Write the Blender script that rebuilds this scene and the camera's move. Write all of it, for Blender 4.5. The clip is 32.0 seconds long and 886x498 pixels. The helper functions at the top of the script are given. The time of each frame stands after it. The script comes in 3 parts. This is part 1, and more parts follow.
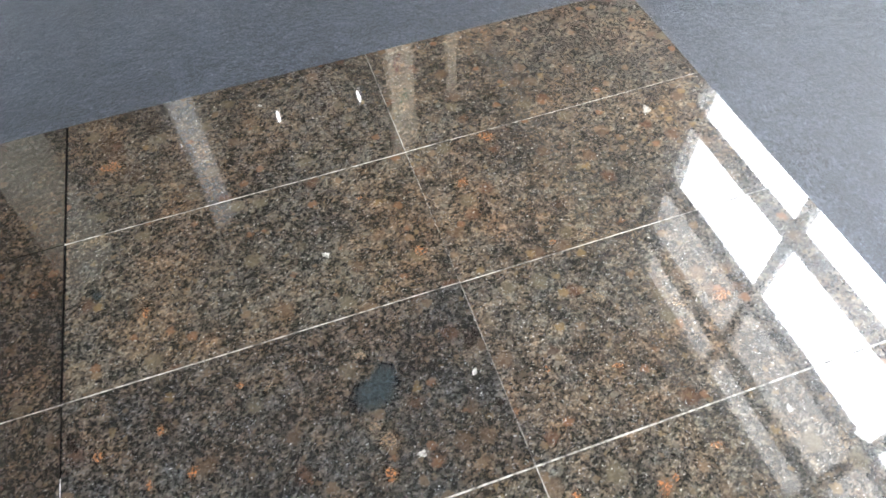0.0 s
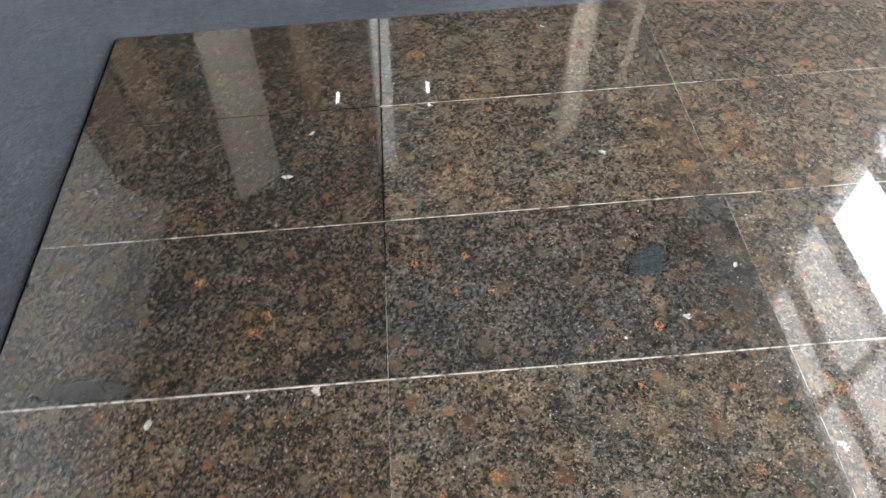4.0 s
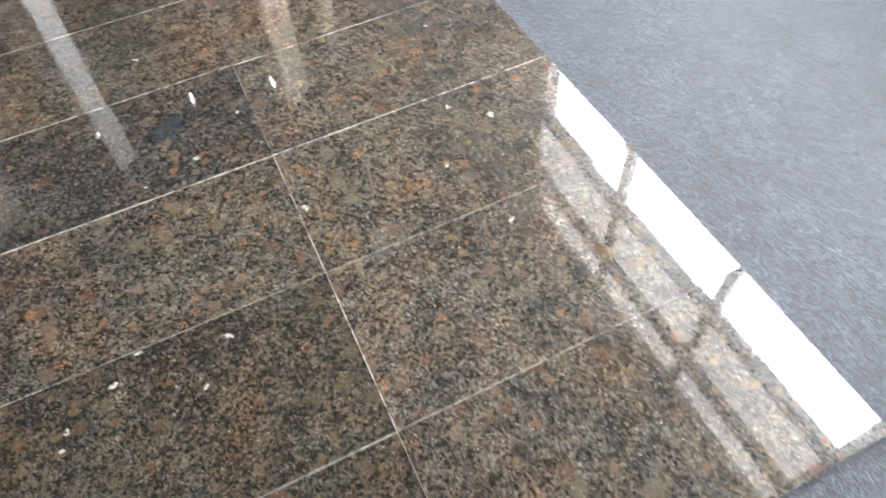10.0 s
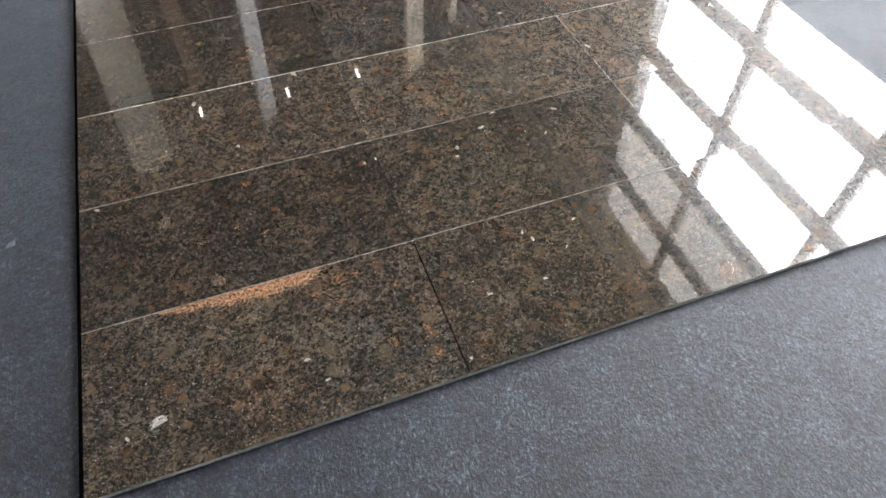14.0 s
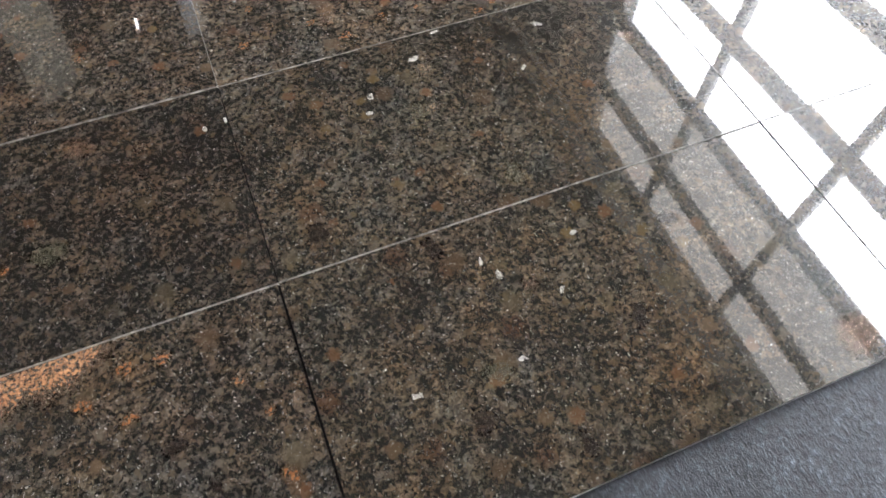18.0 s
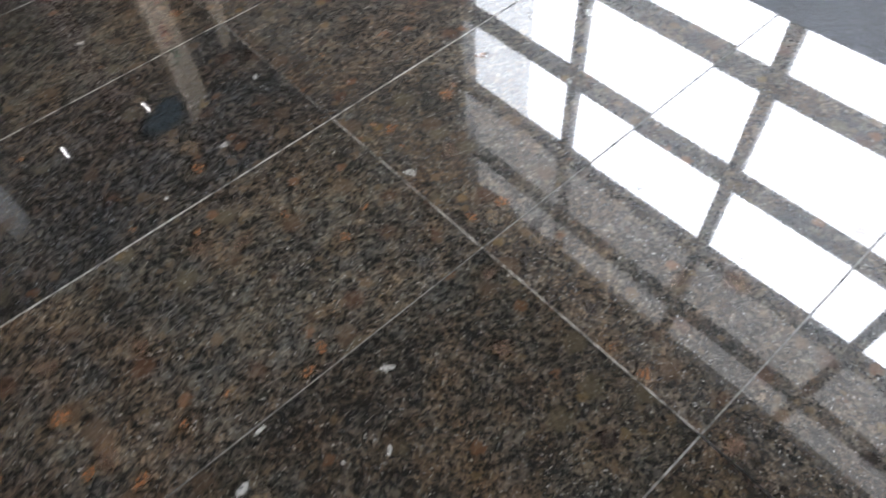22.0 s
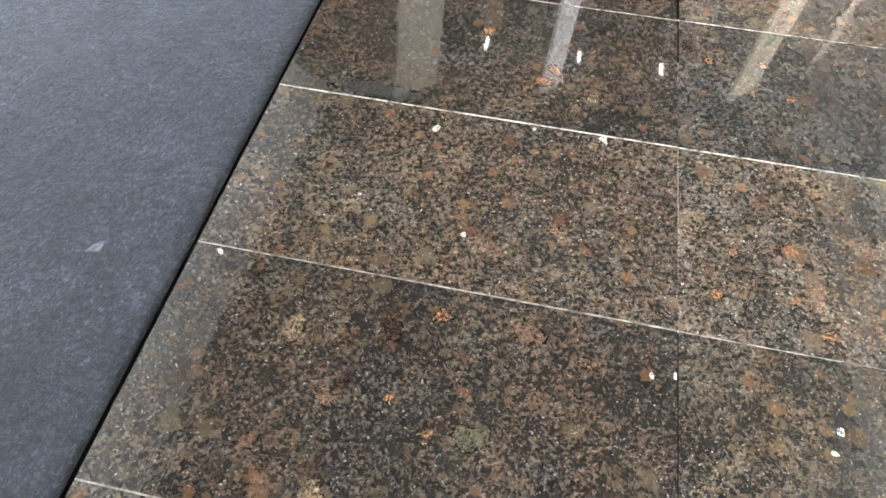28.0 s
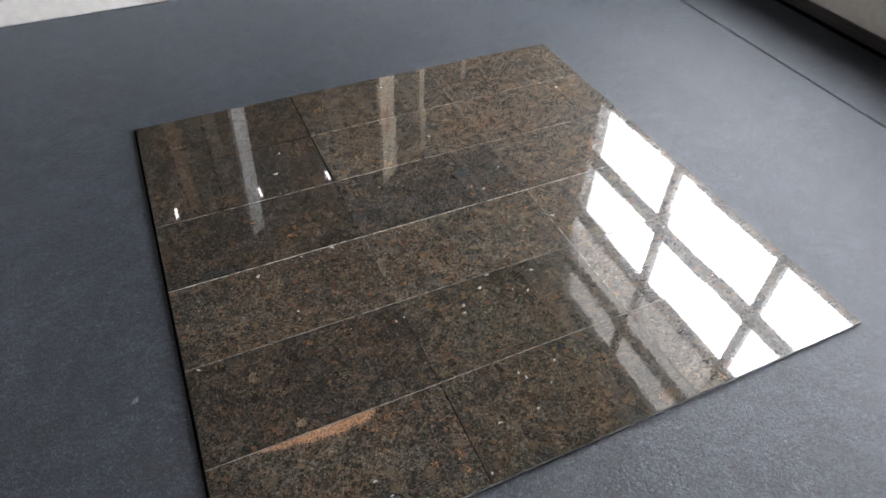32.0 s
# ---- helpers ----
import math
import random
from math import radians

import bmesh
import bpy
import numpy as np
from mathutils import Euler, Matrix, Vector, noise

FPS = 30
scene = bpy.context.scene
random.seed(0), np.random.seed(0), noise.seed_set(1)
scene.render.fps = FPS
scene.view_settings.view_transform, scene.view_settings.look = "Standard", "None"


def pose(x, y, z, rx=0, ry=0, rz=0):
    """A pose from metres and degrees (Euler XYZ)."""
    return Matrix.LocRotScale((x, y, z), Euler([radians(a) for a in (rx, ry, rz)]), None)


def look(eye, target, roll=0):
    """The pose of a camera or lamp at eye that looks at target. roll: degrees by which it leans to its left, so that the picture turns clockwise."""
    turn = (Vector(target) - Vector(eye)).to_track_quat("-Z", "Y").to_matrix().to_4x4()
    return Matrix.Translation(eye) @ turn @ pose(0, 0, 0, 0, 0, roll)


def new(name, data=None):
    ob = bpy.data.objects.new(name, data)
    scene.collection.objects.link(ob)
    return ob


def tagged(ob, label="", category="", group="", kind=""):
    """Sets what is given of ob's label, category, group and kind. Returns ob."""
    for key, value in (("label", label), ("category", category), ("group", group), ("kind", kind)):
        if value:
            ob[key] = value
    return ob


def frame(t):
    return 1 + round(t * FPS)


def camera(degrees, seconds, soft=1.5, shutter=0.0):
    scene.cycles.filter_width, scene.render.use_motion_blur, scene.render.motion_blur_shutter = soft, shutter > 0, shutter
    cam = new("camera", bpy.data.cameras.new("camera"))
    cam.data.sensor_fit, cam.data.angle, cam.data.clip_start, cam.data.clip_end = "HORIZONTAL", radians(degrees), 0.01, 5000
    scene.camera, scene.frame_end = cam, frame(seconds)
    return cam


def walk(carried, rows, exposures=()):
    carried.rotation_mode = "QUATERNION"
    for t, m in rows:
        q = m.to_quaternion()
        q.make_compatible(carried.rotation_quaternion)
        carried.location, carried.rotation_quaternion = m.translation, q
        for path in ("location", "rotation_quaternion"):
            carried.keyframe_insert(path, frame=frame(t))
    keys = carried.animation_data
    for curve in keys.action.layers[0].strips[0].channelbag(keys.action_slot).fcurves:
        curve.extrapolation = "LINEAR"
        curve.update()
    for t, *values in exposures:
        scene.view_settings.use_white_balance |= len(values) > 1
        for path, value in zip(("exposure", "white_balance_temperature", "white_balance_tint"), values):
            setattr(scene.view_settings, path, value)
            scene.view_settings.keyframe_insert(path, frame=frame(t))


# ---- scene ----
cam = camera(69.14, 32.0, soft=1.6, shutter=0.5)

PATH = [
    (0, (1.043, 0.685, 0.860), (1.336, 1.809, -0.768), -4.60),
    (0.5, (0.994, 0.652, 0.857), (1.290, 1.789, -0.761), -4.63),
    (1, (0.934, 0.622, 0.851), (1.225, 1.753, -0.772), -4.82),
    (1.5, (0.863, 0.601, 0.856), (1.148, 1.719, -0.778), -4.91),
    (2, (0.796, 0.591, 0.857), (1.077, 1.705, -0.780), -4.79),
    (2.5, (0.746, 0.583, 0.857), (0.999, 1.704, -0.780), -4.66),
    (3, (0.714, 0.561, 0.868), (0.895, 1.705, -0.762), -5.53),
    (3.5, (0.678, 0.531, 0.882), (0.801, 1.693, -0.741), -4.70),
    (5.5, (0.753, 0.316, 0.905), (0.538, 1.493, -0.697), -0.88),
    (6, (0.806, 0.256, 0.915), (0.625, 1.444, -0.683), 0.44),
    (6.5, (0.868, 0.221, 0.920), (0.687, 1.416, -0.673), 0.41),
    (7, (0.963, 0.192, 0.924), (0.782, 1.388, -0.669), 0.87),
    (7.5, (1.039, 0.166, 0.926), (0.864, 1.364, -0.666), 0.93),
    (8, (1.090, 0.151, 0.924), (0.953, 1.330, -0.685), -0.07),
    (8.5, (1.131, 0.127, 0.920), (1.155, 1.302, -0.698), -0.86),
    (9, (1.148, 0.085, 0.907), (1.326, 1.249, -0.709), -1.89),
    (9.5, (1.165, 0.044, 0.901), (1.481, 1.170, -0.722), -4.51),
    (10, (1.164, -0.027, 0.891), (1.588, 1.049, -0.740), -5.06),
    (10.5, (1.129, -0.131, 0.913), (1.632, 0.917, -0.715), -3.08),
    (11, (1.046, -0.199, 0.937), (1.569, 0.860, -0.677), -3.56),
    (11.5, (0.892, -0.250, 0.948), (1.437, 0.824, -0.650), -2.82),
    (12, (0.719, -0.299, 0.945), (1.248, 0.777, -0.656), -3.88),
    (12.5, (0.580, -0.348, 0.958), (1.091, 0.743, -0.638), -3.85),
    (13, (0.474, -0.398, 0.977), (0.981, 0.727, -0.597), -2.09),
    (13.5, (0.391, -0.458, 0.978), (0.830, 0.702, -0.591), -2.03),
    (15.5, (0.427, -0.339, 0.798), (0.864, 0.835, -0.761), 2.43),
    (16, (0.483, -0.269, 0.717), (0.908, 0.888, -0.858), 1.72),
    (16.5, (0.562, -0.218, 0.636), (0.979, 0.891, -0.976), 1.43),
    (17, (0.622, -0.156, 0.592), (1.024, 0.857, -1.086), 1.74),
    (17.5, (0.646, -0.094, 0.590), (1.032, 0.866, -1.122), 1.15),
    (18, (0.638, -0.050, 0.603), (1.033, 0.896, -1.114), 0.82),
    (18.5, (0.637, -0.029, 0.611), (1.030, 0.903, -1.115), 1.48),
    (19, (0.658, 0.007, 0.628), (1.039, 0.945, -1.097), 1.80),
    (19.5, (0.684, 0.062, 0.642), (1.040, 1.018, -1.078), 4.08),
    (20, (0.696, 0.123, 0.635), (1.061, 1.082, -1.082), 5.54),
    (20.5, (0.734, 0.180, 0.634), (1.078, 1.139, -1.087), 2.71),
    (21, (0.782, 0.246, 0.630), (1.182, 1.223, -1.069), -3.13),
    (21.5, (0.844, 0.277, 0.627), (1.400, 1.235, -1.038), -4.80),
    (22, (0.915, 0.288, 0.630), (1.584, 1.202, -1.018), -6.48),
    (22.5, (0.991, 0.293, 0.635), (1.765, 1.146, -1.000), -6.35),
    (23, (1.034, 0.300, 0.636), (1.863, 1.113, -0.992), -4.53),
    (23.5, (1.006, 0.311, 0.642), (1.832, 1.140, -0.980), -5.24),
    (24, (0.927, 0.319, 0.640), (1.738, 1.189, -0.967), -3.26),
    (24.5, (0.822, 0.312, 0.636), (1.505, 1.278, -0.976), -0.65),
    (25, (0.690, 0.283, 0.637), (1.085, 1.393, -0.979), 0.10),
    (25.5, (0.583, 0.247, 0.635), (0.733, 1.418, -0.980), 3.15),
    (26, (0.511, 0.225, 0.643), (0.508, 1.406, -0.971), 3.96),
    (26.5, (0.460, 0.219, 0.649), (0.359, 1.381, -0.975), 3.00),
    (28.5, (0.385, 0.182, 0.732), (0.182, 1.288, -0.922), 1.78),
    (29, (0.424, 0.152, 0.812), (0.285, 1.261, -0.846), 2.93),
    (29.5, (0.468, 0.107, 0.920), (0.511, 1.239, -0.728), 5.21),
    (30, (0.483, 0.017, 1.047), (0.631, 1.149, -0.595), 1.38),
    (30.5, (0.462, -0.122, 1.206), (0.732, 1.004, -0.424), 0.33),
    (31, (0.385, -0.253, 1.340), (0.792, 0.901, -0.242), 0.82),
    (31.5, (0.273, -0.390, 1.403), (0.802, 0.816, -0.102), 0.35),
    (32, (0.195, -0.547, 1.448), (0.803, 0.729, 0.033), 1.56),
]
EXPOSURES = [(t, stops + 0.15, kelvin, tint) for t, stops, kelvin, tint in (
    (0, 0.36, 6330, 12), (1, -0.12, 6330, 12), (2, 0.04, 6380, 13), (3.5, 0.23, 6430, 13), (6, 0.93, 6500, 13), (7, 0.93, 6480, 13), (8, 0.73, 6450, 13),
    (9, 0.68, 6400, 13), (10, 0.46, 6380, 13), (11, 0.50, 6370, 13), (12, 0.09, 6420, 14), (13, 0.12, 6520, 14), (16, 0.38, 6660, 14), (17, 0.40, 6700, 14),
    (18, 0.02, 6400, 14), (19, -0.02, 6270, 14), (20, 0.15, 6170, 13), (21, 0.23, 6200, 14), (22, -0.82, 6180, 14), (23, -0.6, 6180, 15), (24, -0.64, 6160, 15),
    (25, 0.18, 6380, 14), (26, 1.12, 6350, 12), (26.5, 1.12, 6350, 12), (29, 1.15, 6450, 12), (30, 0.38, 6500, 13), (31, 0.28, 6500, 14), (32, -0.16, 6450, 14))]
walk(cam, [(t, look(eye, target, roll)) for t, eye, target, roll in PATH], EXPOSURES)

# ---- world and light ----
world = bpy.data.worlds.new("world")
scene.world = world
world.use_nodes = True
_wn = world.node_tree.nodes
_sky = _wn.new("ShaderNodeTexSky")
_sky.sky_type = 'NISHITA'
_sky.sun_disc = False
_sky.sun_elevation = radians(68)
_sky.sun_rotation = radians(141)
world.node_tree.links.new(_sky.outputs[0], _wn["Background"].inputs[0])
_wn["Background"].inputs[1].default_value = 0.1

sun_data = bpy.data.lights.new("sun", 'SUN')
sun_data.energy = 2.0
sun_data.angle = radians(25)
sun_data.color = (1.0, 0.97, 0.93)
sun = new("sun", sun_data)
sun.matrix_world = look((5.2, -2.5, 11), (2.4, 1.0, 0))


# ---- materials ----
def mat(name):
    m = bpy.data.materials.new(name)
    m.use_nodes = True
    return m, m.node_tree.nodes, m.node_tree.links, m.node_tree.nodes["Principled BSDF"]


def node(nodes, kind, **values):
    n = nodes.new(kind)
    for key, value in values.items():
        if key.startswith("in_"):
            n.inputs[key[3:]].default_value = value
        else:
            setattr(n, key, value)
    return n


def ramp(nodes, stops, interpolation='LINEAR'):
    n = nodes.new("ShaderNodeValToRGB")
    n.color_ramp.interpolation = interpolation
    e = n.color_ramp.elements
    while len(e) < len(stops):
        e.new(0.5)
    for el, (pos, col) in zip(e, stops):
        el.position = pos
        el.color = (*col, 1)
    return n


def mix(nodes, links, fac, a, b, blend='MIX'):
    n = nodes.new("ShaderNodeMix")
    n.data_type = 'RGBA'
    n.blend_type = blend
    for sock, value in ((n.inputs[0], fac), (n.inputs[6], a), (n.inputs[7], b)):
        if hasattr(value, "is_linked"):
            links.new(value, sock)
        elif isinstance(value, (int, float)):
            sock.default_value = value
        else:
            sock.default_value = (*value, 1)
    return n.outputs[2]


def math_node(nodes, links, op, a, b=0.0):
    n = nodes.new("ShaderNodeMath")
    n.operation = op
    for sock, value in ((n.inputs[0], a), (n.inputs[1], b)):
        if hasattr(value, "is_linked"):
            links.new(value, sock)
        else:
            sock.default_value = value
    return n.outputs[0]


def plain(name, color, rough=0.6, metal=0.0, grain=0.12, scale=30.0, bump=0.1):
    """A painted or bare surface with two scales of variation."""
    m, n, l, p = mat(name)
    tc = node(n, "ShaderNodeTexCoord")
    a = node(n, "ShaderNodeTexNoise", in_Scale=scale, in_Detail=6.0)
    b = node(n, "ShaderNodeTexNoise", in_Scale=scale * 0.07, in_Detail=3.0)
    l.new(tc.outputs["Object"], a.inputs["Vector"])
    l.new(tc.outputs["Object"], b.inputs["Vector"])
    dark = tuple(c * (1 - 2 * grain) for c in color)
    light = tuple(min(1, c * (1 + grain)) for c in color)
    r1 = ramp(n, [(0.3, dark), (0.7, light)])
    l.new(a.outputs["Fac"], r1.inputs[0])
    r2 = ramp(n, [(0.3, (0.82, 0.82, 0.82)), (0.7, (1, 1, 1))])
    l.new(b.outputs["Fac"], r2.inputs[0])
    l.new(mix(n, l, 0.7, r1.outputs[0], r2.outputs[0], 'MULTIPLY'), p.inputs["Base Color"])
    p.inputs["Roughness"].default_value = rough
    p.inputs["Metallic"].default_value = metal
    bp = node(n, "ShaderNodeBump", in_Strength=bump, in_Distance=0.002)
    l.new(a.outputs["Fac"], bp.inputs["Height"])
    l.new(bp.outputs[0], p.inputs["Normal"])
    return m


def granite(name, gloss=0.02):
    """Polished multicolour granite: a fine grey-brown matrix with soft tan, rust and dark grains."""
    m, n, l, p = mat(name)
    tc = node(n, "ShaderNodeTexCoord")
    info = node(n, "ShaderNodeObjectInfo")
    off = node(n, "ShaderNodeVectorMath", operation='SCALE')
    off.inputs[0].default_value = (37.1, 91.7, 5.3)
    l.new(info.outputs["Random"], off.inputs["Scale"])
    add = node(n, "ShaderNodeVectorMath", operation='ADD')
    l.new(tc.outputs["Object"], add.inputs[0])
    l.new(off.outputs[0], add.inputs[1])
    # ragged grain edges
    wob = node(n, "ShaderNodeTexNoise", in_Scale=190.0, in_Detail=3.0)
    l.new(add.outputs[0], wob.inputs["Vector"])
    sub = node(n, "ShaderNodeVectorMath", operation='SUBTRACT')
    l.new(wob.outputs["Color"], sub.inputs[0])
    sub.inputs[1].default_value = (0.5, 0.5, 0.5)
    sc = node(n, "ShaderNodeVectorMath", operation='SCALE', in_Scale=0.011)
    l.new(sub.outputs[0], sc.inputs[0])
    pos = node(n, "ShaderNodeVectorMath", operation='ADD')
    l.new(add.outputs[0], pos.inputs[0])
    l.new(sc.outputs[0], pos.inputs[1])

    def noise_tex(scale, detail=4.0, rough=0.6):
        f = node(n, "ShaderNodeTexNoise", in_Scale=scale, in_Detail=detail, in_Roughness=rough)
        l.new(add.outputs[0], f.inputs["Vector"])
        return f.outputs["Fac"]

    def cells(scale):
        v = node(n, "ShaderNodeTexVoronoi", in_Scale=scale)
        l.new(pos.outputs[0], v.inputs["Vector"])
        c = node(n, "ShaderNodeSeparateColor")
        l.new(v.outputs["Color"], c.inputs[0])
        return v.outputs["Distance"], c.outputs

    def soft(value, lo, hi):
        r = node(n, "ShaderNodeMapRange", interpolation_type='SMOOTHSTEP')
        l.new(value, r.inputs["Value"])
        r.inputs["From Min"].default_value = lo
        r.inputs["From Max"].default_value = hi
        return r.outputs["Result"]

    # matrix: fine grains of uneven grey
    _, c1 = cells(255)
    _, c2 = cells(430)
    val = math_node(n, l, 'ADD', math_node(n, l, 'MULTIPLY', c1[0], 0.28), math_node(n, l, 'MULTIPLY', c2[0], 0.26))
    val = math_node(n, l, 'ADD', val, math_node(n, l, 'MULTIPLY', noise_tex(120.0, 5.0, 0.72), 0.30))
    val = math_node(n, l, 'ADD', val, math_node(n, l, 'MULTIPLY', noise_tex(30.0, 4.0, 0.6), 0.44))
    grey = ramp(n, [(0.44, (0.009, 0.009, 0.009)), (0.56, (0.039, 0.036, 0.032)), (0.67, (0.078, 0.072, 0.064)),
                    (0.78, (0.126, 0.115, 0.101)), (0.92, (0.215, 0.199, 0.178))])
    l.new(val, grey.inputs[0])
    col = grey.outputs[0]
    # hue drifts between blue-grey and brown
    hue = ramp(n, [(0.34, (0.88, 0.96, 1.04)), (0.48, (1.0, 0.97, 0.92)), (0.60, (1.13, 0.99, 0.83)), (0.74, (1.22, 0.99, 0.76))])
    l.new(noise_tex(38.0, 6.0, 0.7), hue.inputs[0])
    col = mix(n, l, 0.9, col, hue.outputs[0], 'MULTIPLY')
    # broad dark and pale clouds
    cloud = ramp(n, [(0.34, (0.56, 0.58, 0.61)), (0.50, (0.95, 0.94, 0.93)), (0.66, (1.30, 1.23, 1.13))])
    l.new(noise_tex(9.0, 5.0, 0.6), cloud.inputs[0])
    col = mix(n, l, 0.8, col, cloud.outputs[0], 'MULTIPLY')
    # broad rusty bands
    band = ramp(n, [(0.42, (0.95, 1.0, 1.03)), (0.54, (1.12, 0.98, 0.88)), (0.66, (1.42, 1.02, 0.74))])
    l.new(noise_tex(5.5, 6.0, 0.66), band.inputs[0])
    col = mix(n, l, 0.45, col, band.outputs[0], 'MULTIPLY')
    # soft feldspar grains: tan, brown, dark
    d3, c3 = cells(75)
    k = math_node(n, l, 'MULTIPLY', soft(d3, 0.42, 0.22), math_node(n, l, 'GREATER_THAN', c3[0], 0.68))
    mid = ramp(n, [(0.0, (0.155, 0.112, 0.072)), (0.3, (0.055, 0.036, 0.025)), (0.5, (0.170, 0.150, 0.122)),
                   (0.7, (0.022, 0.021, 0.022)), (0.85, (0.170, 0.122, 0.068))], 'CONSTANT')
    l.new(c3[1], mid.inputs[0])
    col = mix(n, l, math_node(n, l, 'MULTIPLY', k, 0.60), col, mid.outputs[0])
    # large soft patches: pinkish brown, olive tan, near black
    d5, c5 = cells(24)
    k = math_node(n, l, 'MULTIPLY', soft(d5, 0.46, 0.16), math_node(n, l, 'GREATER_THAN', c5[0], 0.52))
    big = ramp(n, [(0.0, (0.120, 0.078, 0.050)), (0.3, (0.030, 0.026, 0.023)), (0.55, (0.128, 0.106, 0.070)), (0.8, (0.100, 0.050, 0.030))], 'CONSTANT')
    l.new(c5[1], big.inputs[0])
    col = mix(n, l, math_node(n, l, 'MULTIPLY', k, 0.62), col, big.outputs[0])
    # rounded rusty grains
    d4, c4 = cells(36)
    k = math_node(n, l, 'MULTIPLY', soft(d4, 0.36, 0.20), math_node(n, l, 'GREATER_THAN', c4[0], 0.79))
    rust = ramp(n, [(0.0, (0.19, 0.098, 0.052)), (0.35, (0.17, 0.115, 0.072)), (0.65, (0.045, 0.026, 0.019)), (0.8, (0.19, 0.13, 0.06))], 'CONSTANT')
    l.new(c4[1], rust.inputs[0])
    col = mix(n, l, math_node(n, l, 'MULTIPLY', k, 0.68), col, rust.outputs[0])
    # rare mica flakes, each at its own tilt, glints painted as pale colour
    v6 = node(n, "ShaderNodeTexVoronoi", in_Scale=760.0)
    l.new(pos.outputs[0], v6.inputs["Vector"])
    c6 = node(n, "ShaderNodeSeparateColor")
    l.new(v6.outputs["Color"], c6.inputs[0])
    fl = math_node(n, l, 'GREATER_THAN', c6.outputs[2], 0.974)
    mica_glint = ramp(n, [(0.0, (0.15, 0.15, 0.155)), (0.6, (0.34, 0.34, 0.34)), (1.0, (0.75, 0.74, 0.72))])
    l.new(c6.outputs[0], mica_glint.inputs[0])
    col = mix(n, l, math_node(n, l, 'MULTIPLY', fl, 0.8), col, mica_glint.outputs[0])
    p.inputs["Specular IOR Level"].default_value = 0.03
    l.new(math_node(n, l, 'SUBTRACT', 0.30, math_node(n, l, 'MULTIPLY', fl, 0.10)), p.inputs["Roughness"])
    geo = node(n, "ShaderNodeNewGeometry")
    cut = node(n, "ShaderNodeVectorMath", operation='SUBTRACT')
    l.new(v6.outputs["Color"], cut.inputs[0])
    cut.inputs[1].default_value = (0.5, 0.5, 0.5)
    tip = node(n, "ShaderNodeVectorMath", operation='SCALE')
    l.new(cut.outputs[0], tip.inputs[0])
    l.new(math_node(n, l, 'MULTIPLY', fl, 0.5), tip.inputs["Scale"])
    facet = node(n, "ShaderNodeVectorMath", operation='ADD')
    l.new(geo.outputs["Normal"], facet.inputs[0])
    l.new(tip.outputs[0], facet.inputs[1])
    facet_unit = node(n, "ShaderNodeVectorMath", operation='NORMALIZE')
    l.new(facet.outputs[0], facet_unit.inputs[0])
    # each slab its own cut, with the first column's painted falloff
    col = mix(n, l, 1.0, col, info.outputs["Color"], 'MULTIPLY')
    col = mix(n, l, 1.0, col, (0.655, 0.668, 0.680), 'MULTIPLY')
    l.new(col, p.inputs["Base Color"])
    p.inputs["IOR"].default_value = 1.5
    p.inputs["Coat Weight"].default_value = 1.0
    p.inputs["Coat IOR"].default_value = 1.6
    rr = ramp(n, [(0.35, (gloss * 0.6,) * 3), (0.7, (gloss * 1.5,) * 3)])
    l.new(noise_tex(14.0), rr.inputs[0])
    l.new(rr.outputs[0], p.inputs["Coat Roughness"])
    bp = node(n, "ShaderNodeBump", in_Strength=0.03, in_Distance=0.001)
    l.new(c1[0], bp.inputs["Height"])
    l.new(facet_unit.outputs[0], bp.inputs["Normal"])
    l.new(bp.outputs[0], p.inputs["Normal"])
    # fine scratches in the polish spread a faint haze round bright reflections
    haze = node(n, "ShaderNodeBsdfGlossy", in_Roughness=0.14)
    both = node(n, "ShaderNodeMixShader", in_Fac=0.017)
    l.new(p.outputs[0], both.inputs[1])
    l.new(haze.outputs[0], both.inputs[2])
    l.new(both.outputs[0], n["Material Output"].inputs[0])
    return m


